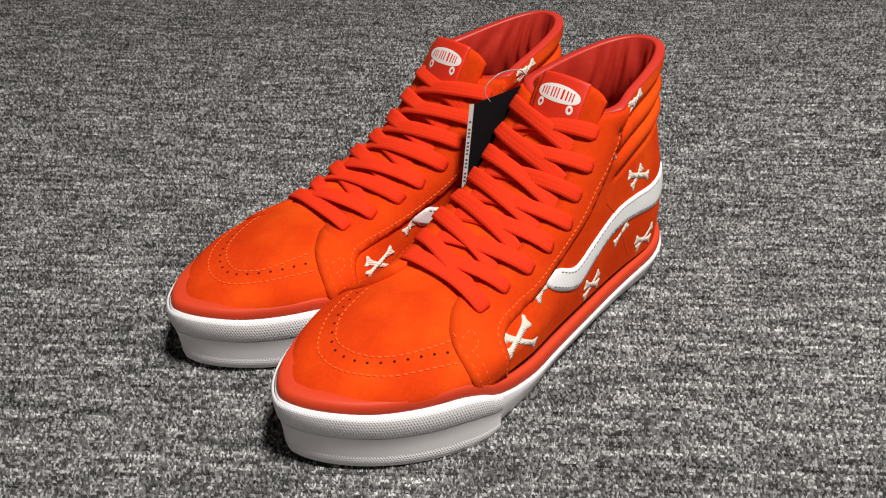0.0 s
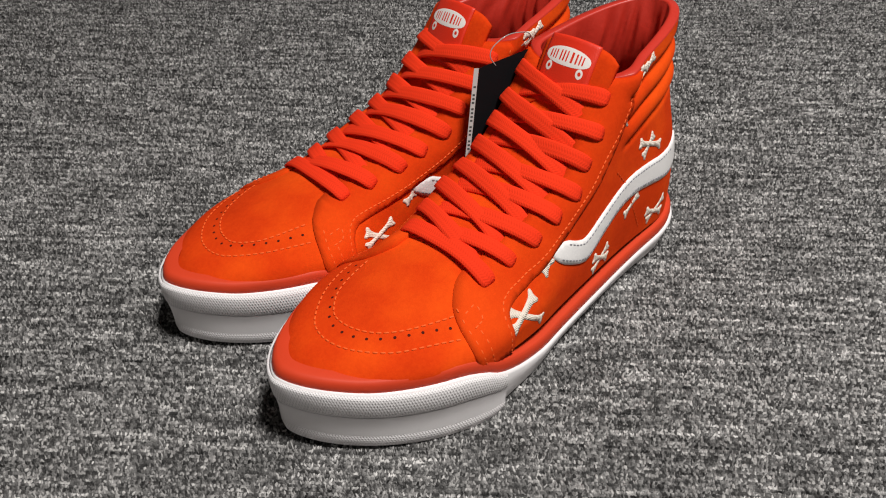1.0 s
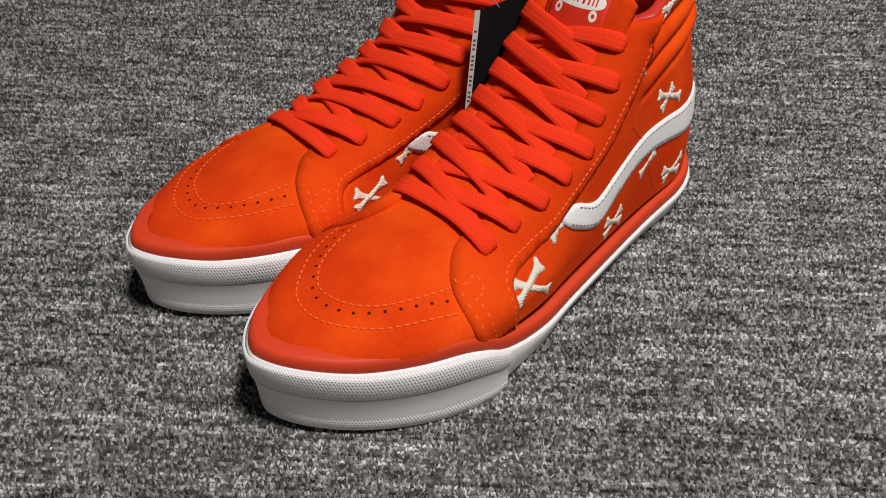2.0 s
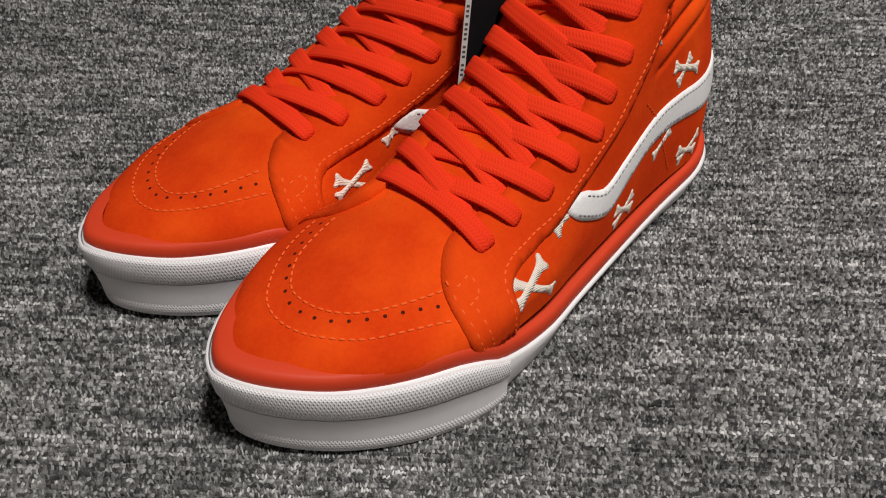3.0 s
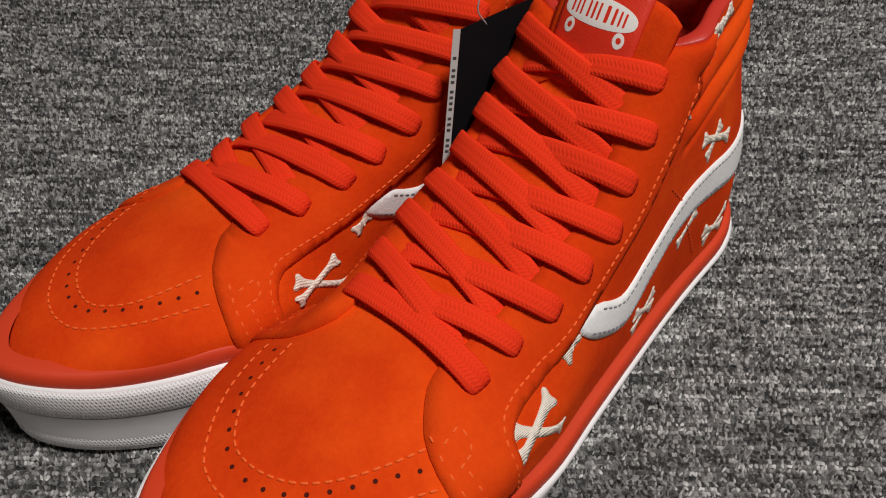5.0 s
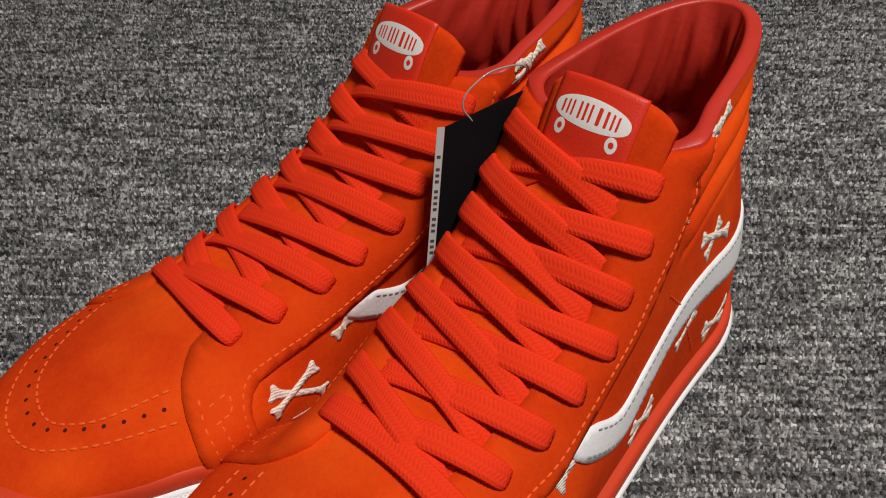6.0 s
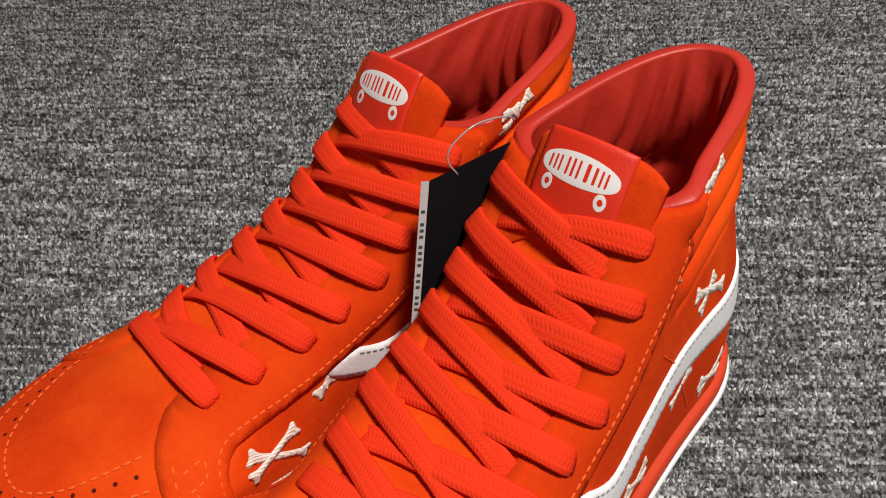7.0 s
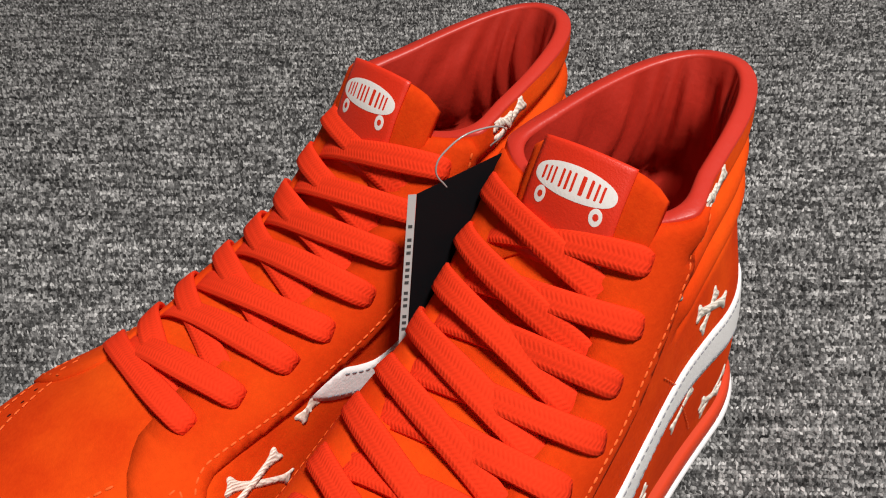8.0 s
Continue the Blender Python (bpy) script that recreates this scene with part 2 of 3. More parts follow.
def sole_ring(share, grow, rise=0.0, toe_in=0.0, tuck=0.0, n=140):
    """The outline of the sole at a share of the wall's height. rise: above it; toe_in: how far the toe leans in; tuck: how far the waist leans in."""
    pts = []
    half = n // 2
    for side, base in ((1, OUT_W), (-1, IN_W)):
        run = []
        for i in range(half + 1):
            q = 0.5 - 0.5 * math.cos(math.pi * i / half)
            y0, y1 = -grow, LENGTH + grow
            y = y0 + (y1 - y0) * q
            toe = max(0.0, 1 - max(y, 0) / 95.0) ** 1.5
            lean = toe_in * toe
            w = base(y) + grow - 0.5 * lean - tuck * min(max((y - 85) / 70.0, 0.0), 1.0)
            f, b = min((y - y0) / 85.0, 1), min((y1 - y) / 46.0, 1)
            w *= max(1 - (1 - f) ** 1.6, 0) ** (1 / 1.6) * max(1 - (1 - b) ** 2.2, 0) ** (1 / 2.2)
            lift = 4.5 * max(0, 1 - max(y, 0) / 85.0) ** 2
            top = WALL_TOP(y)
            under = 3.0 * (1 - min(share, 1.0)) * max(0.0, 1 - max(y, 0) / 80.0)
            run.append((side * w, y + under + lean * max(0.0, 1 - max(y, 0) / 60.0), share * top + rise * (1 - 0.25 * toe) + lift * (1 - 0.3 * share)))
        pts.append(run)
    return pts[0] + pts[1][-2:0:-1]


# ---- laying pieces on the form ----
RINGS = [ring(i / 90) for i in range(91)]
N = len(RINGS[0])
FORM = BVHTree.FromPolygons([Vector(p) for r in RINGS for p in r],
                            [(a * N + i, a * N + (i + 1) % N, (a + 1) * N + (i + 1) % N, (a + 1) * N + i) for a in range(90) for i in range(N)])


LAST = [[(x, y + 26 * k, z + 24 * k) for x, y, z in RINGS[-1]] for k in (0, 1)]
LACE_FORM = BVHTree.FromPolygons([Vector(p) for r in RINGS + LAST[1:] for p in r],
                                 [(a * N + i, a * N + (i + 1) % N, (a + 1) * N + (i + 1) % N, (a + 1) * N + i) for a in range(91) for i in range(N)])


def cast(origin, way):
    hit, normal, _, _ = FORM.ray_cast(Vector(origin), Vector(way))
    if hit is None:
        return None
    if normal.dot(Vector(way)) > 0:
        normal = -normal
    return hit, normal


def on_side(s):
    """Places (y, z) of the side view on the outer (1) or inner (-1) flank."""

    def place(y, z):
        got = cast((s * 200, y, z), (-s, 0, 0))
        low = z
        while got is None and low > z - 8:
            low -= 0.4
            got = cast((s * 200, y, low), (-s, 0, 0))
        while got is None and y > 150:
            y -= 0.5
            got = cast((s * 200, y, z), (-s, 0, 0))
        return got or (Vector((0, y, z)), Vector((s, 0, 0)))

    return place


def on_top(x, y):
    """Places (x, y) of the view from above on the vamp."""
    return cast((x, y, 400), (0, 0, -1)) or (Vector((x, y, 40)), Vector((0, 0, 1)))


def rounded(points, closed=True, times=2):
    """Cut the corners of a line, to soften it."""
    for _ in range(times):
        out = []
        n = len(points)
        for i in range(n if closed else n - 1):
            p, q = np.array(points[i], float), np.array(points[(i + 1) % n], float)
            out += [tuple(0.75 * p + 0.25 * q), tuple(0.25 * p + 0.75 * q)]
        points = out if closed else [points[0]] + out[1:-1] + [points[-1]]
    return points


def steps(points, gap, closed=False):
    """The line walked in even steps."""
    pts = [np.array(p, float) for p in points] + ([np.array(points[0], float)] if closed else [])
    run = np.concatenate([[0], np.cumsum([np.linalg.norm(b - a) for a, b in zip(pts, pts[1:])])])
    n = max(int(run[-1] / gap), 2)
    at = np.linspace(0, run[-1], n + 1)[: n if closed else n + 1]
    return [tuple(np.interp(d, run, [p[i] for p in pts]) for i in range(len(pts[0]))) for d in at]


def drape(outline, place, thick, gap=2.5, soft=2, swell=None):
    """A sheet with that outline laid on the form, with its own thickness and a rounded edge."""
    edge = steps(rounded(outline, True, soft), gap * 0.6, True)
    n = len(edge)
    us, vs = [p[0] for p in edge], [p[1] for p in edge]
    inner = []
    u = min(us) + gap / 2
    row = 0
    while u < max(us):
        v = min(vs) + gap * (0.25 + 0.5 * (row % 2))
        while v < max(vs):
            near = min((u - a) ** 2 + (v - b) ** 2 for a, b in edge)
            if near > (0.55 * gap) ** 2:
                inner.append((u, v))
            v += gap
        u += gap * 0.87
        row += 1
    pts = [Vector(p) for p in edge + inner]
    out = delaunay_2d_cdt(pts, [(i, (i + 1) % n) for i in range(n)], [list(range(n))], 1, 1e-4)
    co, faces, orig = out[0], out[2], out[3]
    bm = bmesh.new()
    top, rim = [], set()
    for i, p in enumerate(co):
        border = any(o < n for o in orig[i])
        if border:
            rim.add(i)
        q, nor = place(p[0], p[1])
        up = swell(p[0], p[1]) if swell else 0.0
        top.append(bm.verts.new((q + nor * (up + thick * (0.62 if border else 1.0))) * MM))
    for f in faces:
        try:
            bm.faces.new([top[i] for i in f])
        except ValueError:
            pass
    count = {}
    for f in faces:
        for a, b in zip(f, (*f[1:], f[0])):
            count[frozenset((a, b))] = count.get(frozenset((a, b)), 0) + 1
    low = {}
    for key, c in count.items():
        if c == 1:
            a, b = tuple(key)
            for i in (a, b):
                if i not in low:
                    q, nor = place(co[i][0], co[i][1])
                    low[i] = bm.verts.new((q - nor * 0.6) * MM)
            bm.faces.new((top[a], top[b], low[b], low[a]))
    return bm


def stitches(lines, place, up, long=2.3, gap=3.3, wide=0.85, bm=None):
    """Short rounded threads along lines on the form."""
    bm = bm or bmesh.new()
    for line in lines:
        pts = steps(line, gap)
        for a, b in zip(pts, pts[1:]):
            (p, n1), (q, n2) = place(*a), place(*b)
            d = q - p
            if d.length < 0.5 or d.length > 3 * gap:
                continue
            d.normalize()
            mid, nor = (p + q) / 2 + (n1 + n2) / 2 * up, ((n1 + n2) / 2).normalized()
            w = d.cross(nor).normalized()
            h = long / 2
            ends = []
            for sgn, r in ((-h, 0.25), (-h * 0.6, 0.5), (h * 0.6, 0.5), (h, 0.25)):
                c = mid + d * sgn
                ends.append([bm.verts.new((c + (w * math.cos(t) + nor * 0.9 * math.sin(t)) * wide * r) * MM) for t in (0, 1.05, 2.09, 3.14)])
            for r1, r2 in zip(ends, ends[1:]):
                for i in range(3):
                    bm.faces.new((r1[i], r1[i + 1], r2[i + 1], r2[i]))
    return bm


def bone_outline(a, b, wide=2.9, end=3.6):
    """A bone's outline between two places: a shaft with two knobs at either end."""
    a, b = np.array(a, float), np.array(b, float)
    d = (b - a) / np.linalg.norm(b - a)
    n = np.array((-d[1], d[0]))
    half = wide / 2
    pts = []
    for c, s in ((b, 1), (a, -1)):
        e = d * s
        m = n * s
        pts += [c - e * 5 - m * half, c - e * 2.2 - m * (half + 0.5), c - m * end, c + e * 1.6 - m * end * 0.75, c + e * 0.4,
                c + e * 1.6 + m * end * 0.75, c + m * end, c - e * 2.2 + m * (half + 0.5), c - e * 5 + m * half]
    return [tuple(p) for p in pts]


def join_into(bm, other):
    me = bpy.data.meshes.new("joined")
    other.to_mesh(me)
    other.free()
    bm.from_mesh(me)
    bpy.data.meshes.remove(me)
    return bm


# ---- the pattern of the shoe: (y, z) on the flanks, (x, y) on the vamp ----
STAY_REAR = [(231, 138.5), (226, 129), (218, 117), (210, 106.5), (200, 96.5), (187, 83.5), (165, 71.5), (146, 63), (128, 56), (108.5, 52), (103, 48.5), (103, 39), (103, 26)]
INNER_REAR = [(221, 136), (214, 116), (205, 103), (193, 90), (181, 80), (167, 73), (149, 67.5), (128, 61.5), (109, 58), (100, 56), (95, 50), (95, 42), (97, 24)]
STAY_STITCH = [(227, 136), (222, 128), (214.5, 117), (206, 108), (196, 99), (183.5, 86.5), (163, 75), (144, 66.5), (127, 59.5), (107, 55.5), (100, 51), (99.5, 39), (100, 32)]
INNER_STITCH = [(217, 132), (210.5, 117), (202, 105.5), (190, 93), (178, 83.5), (164, 76.5), (147, 70.5), (127, 64.5), (108, 61), (97.5, 58.5), (92, 51), (91.5, 42), (93, 32)]
STAY_FRONT = [(80, 24), (75, 41), (75, 50), (79, 56.5), (87, 61.5), (94, 65)]
INNER_FRONT = [(78, 24), (73, 43), (74.5, 53), (78.5, 60), (87, 65.5), (94, 68)]
STAY_THROAT = [(103, 67.5), (119, 71.5), (136, 77.5), (152, 84), (168, 91), (179, 101.5), (190.5, 114.5), (199, 129), (206, 133.5), (214, 135)]
STRIPE_LOW = [(144, 62), (150, 56), (158, 52), (167, 48), (175, 46), (184, 49), (195, 54.5), (213, 61.5), (231, 63), (248, 61), (262, 59), (276, 58.5), (292, 62.5)]
STRIPE_HIGH = [(293, 81), (276, 76), (261, 75), (248, 76), (226, 76.5), (211, 74), (190, 66), (181, 62), (173, 60), (166, 62), (158, 66), (149, 66)]
EYELETS = [(103, 62.5), (121, 66.5), (138, 72.5), (155, 79), (172, 86), (183, 98), (195, 112), (204, 127.5)]
INNER_EYELETS = [(101, 69), (118.5, 72.5), (138, 77.5), (154, 83.5), (171, 90.5), (184, 102), (196, 114), (207, 128)]
INNER_THROAT = [(101, 70.5), (117, 76), (136, 81.5), (152, 88), (168, 95), (180, 105.5), (191, 117.5), (201, 130), (208, 134)]
TOE_OUTER = [(49, 74), (41, 57), (33, 43), (18, 31.5), (5, 27.5), (-6, 29), (-13, 33), (-24.5, 47), (-31.5, 62), (-35.5, 73)]
TOE_INNER = [(39, 79), (36, 70), (29, 55.5), (20, 45), (8, 39.5), (-4, 39), (-10, 43), (-17.5, 51), (-22.5, 65), (-25.5, 76)]
TOE_HOLES = [(42, 73), (35, 61), (29, 51), (20, 41), (10, 36), (-1, 35), (-8, 38.5), (-17.5, 48), (-24.5, 59), (-29.5, 71)]
BONES = [((105, 50.5), (127, 37)), ((104, 42.5), (124, 50.5))], [((201, 42), (185, 33)), ((185, 41.5), (201, 34.5))], [((270, 43.5), (251, 35)), ((249, 42), (268, 35))], \
    [((252, 91), (240, 82.5)), ((236, 91.5), (260, 83))], [((230, 131), (246, 140)), ((229, 138), (238, 136))], [((216, 120), (215, 110.5))], [((143, 62), (136, 57.5))], [((235, 60), (220, 53))]


def loose(y, z):
    """How far the front corner of the far eyestay stands off the vamp."""
    return 3.4 * math.exp(-((y - 86) / 13.0) ** 2 - ((z - 68) / 9.0) ** 2)


def ridge_normal(y):
    """The way that the front of the shoe faces at a place along it."""
    ts = np.linspace(0.2, 1, 40)
    ys = np.array([RIDGE_Y(t) for t in ts])
    zs = np.array([RIDGE_Z(t) for t in ts])
    k = np.interp(y, ys[:-1], np.diff(zs) / np.diff(ys))
    return Vector((0, -k, 1)).normalized()


def lace_strip(a, b, heights, wide=9.6, thick=2.1, sway=0.0, ends=(0.8, 0.8), twist=0.0, phase=0.0):
    """A flat woven lace between two places on the flanks, over the tongue. heights: above the form at both ends and between."""
    pa, pb = on_side(1 if a[0] > 0 else -1)(a[1], a[2])[0], on_side(1 if b[0] > 0 else -1)(b[1], b[2])[0]
    n = 36
    prof = spline(heights)
    path = []
    for i in range(n + 1):
        t = i / n
        p = pa.lerp(pb, t)
        p.y += sway * math.sin(math.pi * t)
        out = ridge_normal(p.y)
        # near the flanks the lace turns down round the side
        side_x = p.x / 60.0
        way = (out + Vector((side_x, 0, 0))).normalized()
        got = LACE_FORM.ray_cast(p + way * 90, -way)
        if got[0] is None:
            q, nor = p.copy(), out
        else:
            q, nor = got[0], (got[1] if got[1].dot(way) > 0 else -got[1])
        path.append((q + way * prof(t), (nor + way).normalized()))
    bm = bmesh.new()
    uv = bm.loops.layers.uv.new("UVMap")
    section = [(-0.5, 0.0), (-0.46, 0.40), (-0.27, 0.5), (0, 0.5), (0.27, 0.5), (0.46, 0.40), (0.5, 0.0), (0.44, -0.4), (0, -0.5), (-0.44, -0.4)]
    rows, along, us = [], 0.0, []
    for i, (q, nor) in enumerate(path):
        fwd = (path[min(i + 1, n)][0] - path[max(i - 1, 0)][0]).normalized()
        across = nor.cross(fwd).normalized()
        up = fwd.cross(across)
        if i:
            along += (q - path[i - 1][0]).length
        us.append(along)
        t = i / n
        squeeze = (ends[0] + (1 - ends[0]) * min(t / 0.06, 1.0) ** 0.5) * (ends[1] + (1 - ends[1]) * min((1 - t) / 0.06, 1.0) ** 0.5) * (1 + 0.05 * math.sin(9 * t + phase))
        roll_by = twist * math.sin(4.2 * t + phase)
        across, up = across * math.cos(roll_by) + up * math.sin(roll_by), up * math.cos(roll_by) - across * math.sin(roll_by)
        rows.append([bm.verts.new((q + across * wide * squeeze * sx + up * thick * sy) * MM) for sx, sy in section])
    m = len(section)
    for i in range(n):
        for j in range(m):
            k = (j + 1) % m
            f = bm.faces.new((rows[i][j], rows[i][k], rows[i + 1][k], rows[i + 1][j]))
            for loop, (uu, jj) in zip(f.loops, ((us[i], j), (us[i], j + 1), (us[i + 1], j + 1), (us[i + 1], j))):
                loop[uv].uv = (uu, jj / 6.0)
    bm.faces.new(rows[0])
    bm.faces.new(rows[-1][::-1])
    return bm


TONGUE_RISE = spline([(0, 100), (0.35, 109.5), (0.6, 123), (0.8, 138.5), (1, 150.5)])


def tongue_point(x, v, off):
    """A place on the tongue: x across it, v up it from 0 to 1, off out of its face."""
    y, z = 172 + 39.5 * v, TONGUE_RISE(v)
    nor = Vector((0, -0.72, 0.69))
    bow = ((x / 25.0) ** 2) * (5.0 + 1.5 * v)
    return Vector((x, y, z)) + nor * (off - bow)


def tongue_sheet(x0, x1, v0, v1, thick, off, nx=18, nv=24, round_top=0.0):
    """A piece of the tongue or of what is sewn on it."""
    front, back = [], []
    for j in range(nv + 1):
        v = v0 + (v1 - v0) * j / nv
        f, b = [], []
        for i in range(nx + 1):
            a = i / nx
            x = x0 + (x1 - x0) * a
            drop = round_top * (abs(2 * a - 1) ** 6) * max(0.0, (v - v0) / (v1 - v0)) ** 4
            rim = 0.35 * thick if i in (0, nx) or j == nv else 0.0
            f.append(tongue_point(x, v - drop, off + thick - rim))
            b.append(tongue_point(x, v - drop, off))
        front.append(f)
        back.append(b)
    rows = [fr + bk[::-1] for fr, bk in zip(front, back)]
    return grid_mesh(rows, True, True, True)


def flat_on_tongue(outline, thick):
    """A printed shape on the label; the outline in (x, up) millimetres about the middle of the print."""
    facing = Vector((0, -0.72, 0.69))
    return drape(outline, lambda x, u: (tongue_point(x, 0.845 + u / 61.0, 2.9), facing), thick, 1.0, 0)


def ellipse(cx, cy, rx, ry, n=28, power=1.0):
    out = []
    for i in range(n):
        a = 2 * math.pi * i / n
        c, s_ = math.cos(a), math.sin(a)
        out.append((cx + rx * c, cy + ry * math.copysign(abs(s_) ** power, s_)))
    return out


def build_shoe(side, at, turn, tongue, label, text, slim, sway):
    shoe = tagged(new("sneaker"), text, "shoe", "pair of sneakers")
    shoe.matrix_world = pose(at[0] * MM, at[1] * MM, 0, 0, 0, turn)

    def add(name, bm, material, parent=None, text="", smooth=True):
        # where this shoe is drawn in by its laces
        flank, amount, middle, spread, low = slim
        for v in bm.verts:
            x, y, z = v.co / MM
            # the ankle leans a little to one side
            v.co.x += sway * MM * min(max((z - 85) / 60.0, 0.0), 1.0) * min(max((y - 195) / 40.0, 0.0), 1.0)
            if x * flank > 0:
                v.co.x *= 1 - amount * math.exp(-((y - middle) / spread) ** 2) * min(max((z - low) / 14.0, 0.0), 1.0)
        return part(name, mirrored(bm, side), material, parent or shoe, text, smooth)

    # sole
    rows = [sole_ring(s, g, tuck=k) for s, g, k in ((0, -4.0, 4.5), (0.05, -2.4, 4), (0.15, -1.4, 3.5), (0.6, -0.2, 1.5), (0.93, 0.5, 0), (1.0, -0.3, 0), (1.02, -3.0, 0))]
    sole = add("sole", grid_mesh(rows, True, True, True), RUBBER_WHITE)
    # toe bumper: a lip, a smooth channel and a foot, ending on both flanks
    n = len(rows[0])
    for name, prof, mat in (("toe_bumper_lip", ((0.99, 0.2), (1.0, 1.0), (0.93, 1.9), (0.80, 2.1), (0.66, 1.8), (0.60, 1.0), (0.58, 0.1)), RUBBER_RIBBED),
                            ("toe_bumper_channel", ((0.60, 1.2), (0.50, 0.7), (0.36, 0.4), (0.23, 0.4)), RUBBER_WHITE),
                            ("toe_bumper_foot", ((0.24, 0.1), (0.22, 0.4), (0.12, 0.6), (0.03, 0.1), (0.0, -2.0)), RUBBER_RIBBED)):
        bm = bmesh.new()
        uv = bm.loops.layers.uv.new("UVMap")
        strip = []
        for s, g in prof:
            base = sole_ring(s, 0.3)
            big = sole_ring(s, 0.3 + g)
            line = []
            for i in list(range(n - 42, n)) + list(range(0, 43)):
                y = base[i][1]
                fade = min(max((98 - y) / 5.0, 0.0), 1.0) ** 0.6
                line.append(tuple(np.array(base[i]) * (1 - fade) + np.array(big[i]) * fade))
            strip.append([p for p in line if p[1] < 99])
        m = min(len(q) for q in strip)
        verts = [[bm.verts.new(Vector(p) * MM) for p in q[(len(q) - m) // 2:(len(q) - m) // 2 + m]] for q in strip]
        run = [0.0]
        for i in range(1, m):
            run.append(run[-1] + (verts[2][i].co - verts[2][i - 1].co).length * 1000)
        for a in range(len(verts) - 1):
            for i in range(m - 1):
                f = bm.faces.new((verts[a][i], verts[a][i + 1], verts[a + 1][i + 1], verts[a + 1][i]))
                for loop, (ii, aa) in zip(f.loops, ((i, a), (i + 1, a), (i + 1, a + 1), (i, a + 1))):
                    loop[uv].uv = (run[ii], aa * 1.9)
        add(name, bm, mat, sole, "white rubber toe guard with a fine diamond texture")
    rows = [sole_ring(1, g, r, ti) for g, r, ti in ((-3, -1, 0), (-1.0, 0.2, 0), (-0.8, 2.2, 0.3), (-1.0, 4.6, 0.8), (-1.6, 6.6, 1.6), (-2.6, 7.4, 2.6), (-7, 7.4, 4.5))]
    add("foxing_band", grid_mesh(rows, True), RUBBER_CORAL, None, "coral red rubber band above the white sole")
    # upper
    upper = add("upper", grid_mesh(RINGS, True), SUEDE)
    for s in (1, -1):
        stay = add("eyestay", drape(STAY_REAR + STAY_FRONT + STAY_THROAT if s > 0 else INNER_REAR + INNER_FRONT + INNER_THROAT, on_side(s), 1.7, 2.4, 1, loose if (s, side) == (-1, 1) else None), SUEDE_RED)
        # on the inner flank the stripe begins a little further forward and higher
        fore, high_by = (0, 0) if s > 0 else (-4, 2.5)
        sewn = STAY_STITCH if s > 0 else INNER_STITCH
        add("stitching", stitches([rounded(sewn, False, 1)], on_side(s), 1.7, 2.2, 3.1, 0.8), THREAD_ORANGE, stay)
        add("stitching", stitches([[(82, 58), (78.5, 51), (79, 42), (82, 33)], [(82, 55), (91, 57)], [(82, 51), (90, 52.5), (91, 57)], [(84, 51), (84.5, 42), (87, 32)]],
                                  on_side(s), 1.7, 2.2, 3.1, 0.8), THREAD_ORANGE, stay)
        # No hole is cut: a flat disc carries the shade inside each eyelet.
        for y, z in (EYELETS if s > 0 else INNER_EYELETS):
            q, nor = on_side(s)(y, z)
            bm = bmesh.new()
            bmesh.ops.create_circle(bm, cap_ends=True, segments=14, radius=1.4 * MM)
            bmesh.ops.transform(bm, matrix=Matrix.Translation((q + nor * 1.78) * MM) @ nor.to_track_quat("Z", "Y").to_matrix().to_4x4(), verts=bm.verts)
            add("eyelet", bm, EYELET_SHADE, stay)
        stripe = add("side_stripe", drape([(y + fore * max(0.0, 1 - (y - 140) / 60), z + high_by) for y, z in STRIPE_LOW + STRIPE_HIGH], on_side(s), 1.1, 2.4, 1), LEATHER_WHITE, None, "wavy white leather side stripe")
        low = [(y + fore * max(0.0, 1 - (y - 140) / 60), z + 2.4 + high_by) for y, z in STRIPE_LOW[1:-1]]
        high = [(y + fore * max(0.0, 1 - (y - 140) / 60), z - 2.4 + high_by) for y, z in STRIPE_HIGH[1:-1]]
        add("stitching", stitches([low, high], on_side(s), 1.1, 2.2, 3.2, 0.7), THREAD_GREY, stripe)
        for pair in BONES:
            bm = bmesh.new()
            for i, (p, q) in enumerate(pair):
                bm = join_into(bm, drape(bone_outline(p, q), on_side(s), 0.3 + 0.25 * i, 1.5, 1))
            add("bone_embroidery", bm, THREAD_CREAM, None, "cream satin-stitched crossed bones")
        seam = [(207, 86), (219, 74), (229, 55), (240, 36)]
        add("stitching", stitches([seam], on_side(s), 0.3, 2.0, 3.2, 0.6), THREAD_ORANGE, upper)
    add("stitching", stitches([rounded(TOE_OUTER, False, 2), rounded(TOE_INNER, False, 2)], on_top, 0.25, 2.5, 3.6, 0.95), THREAD_ORANGE, upper)
    # Perforations are flat discs too, their inner shade painted on.
    for x, y in steps(rounded(TOE_HOLES, False, 2), 6.4):
        q, nor = on_top(x, y)
        new_bm = bmesh.new()
        bmesh.ops.create_circle(new_bm, cap_ends=True, segments=12, radius=0.78 * MM)
        bmesh.ops.transform(new_bm, matrix=Matrix.Translation((q + nor * 0.12) * MM) @ nor.to_track_quat("Z", "Y").to_matrix().to_4x4(), verts=new_bm.verts)
        add("perforation", new_bm, HOLE_SHADE, upper)
    # collar: a padded roll that turns in, then the lining down to the insole
    roll = []
    for k in range(9):
        a = math.pi * k / 8
        inward, up = 1.7 * (1 - math.cos(a)), 1.5 * math.sin(a)
        base = ring(1.0, grow=-inward - 0.01 if inward > 1 else -inward * 0.99)
        keep = [p for p in ring(1.0, grow=0.0)]
        line = []
        for p, o in zip(base, keep):
            if o[1] < 209:
                continue
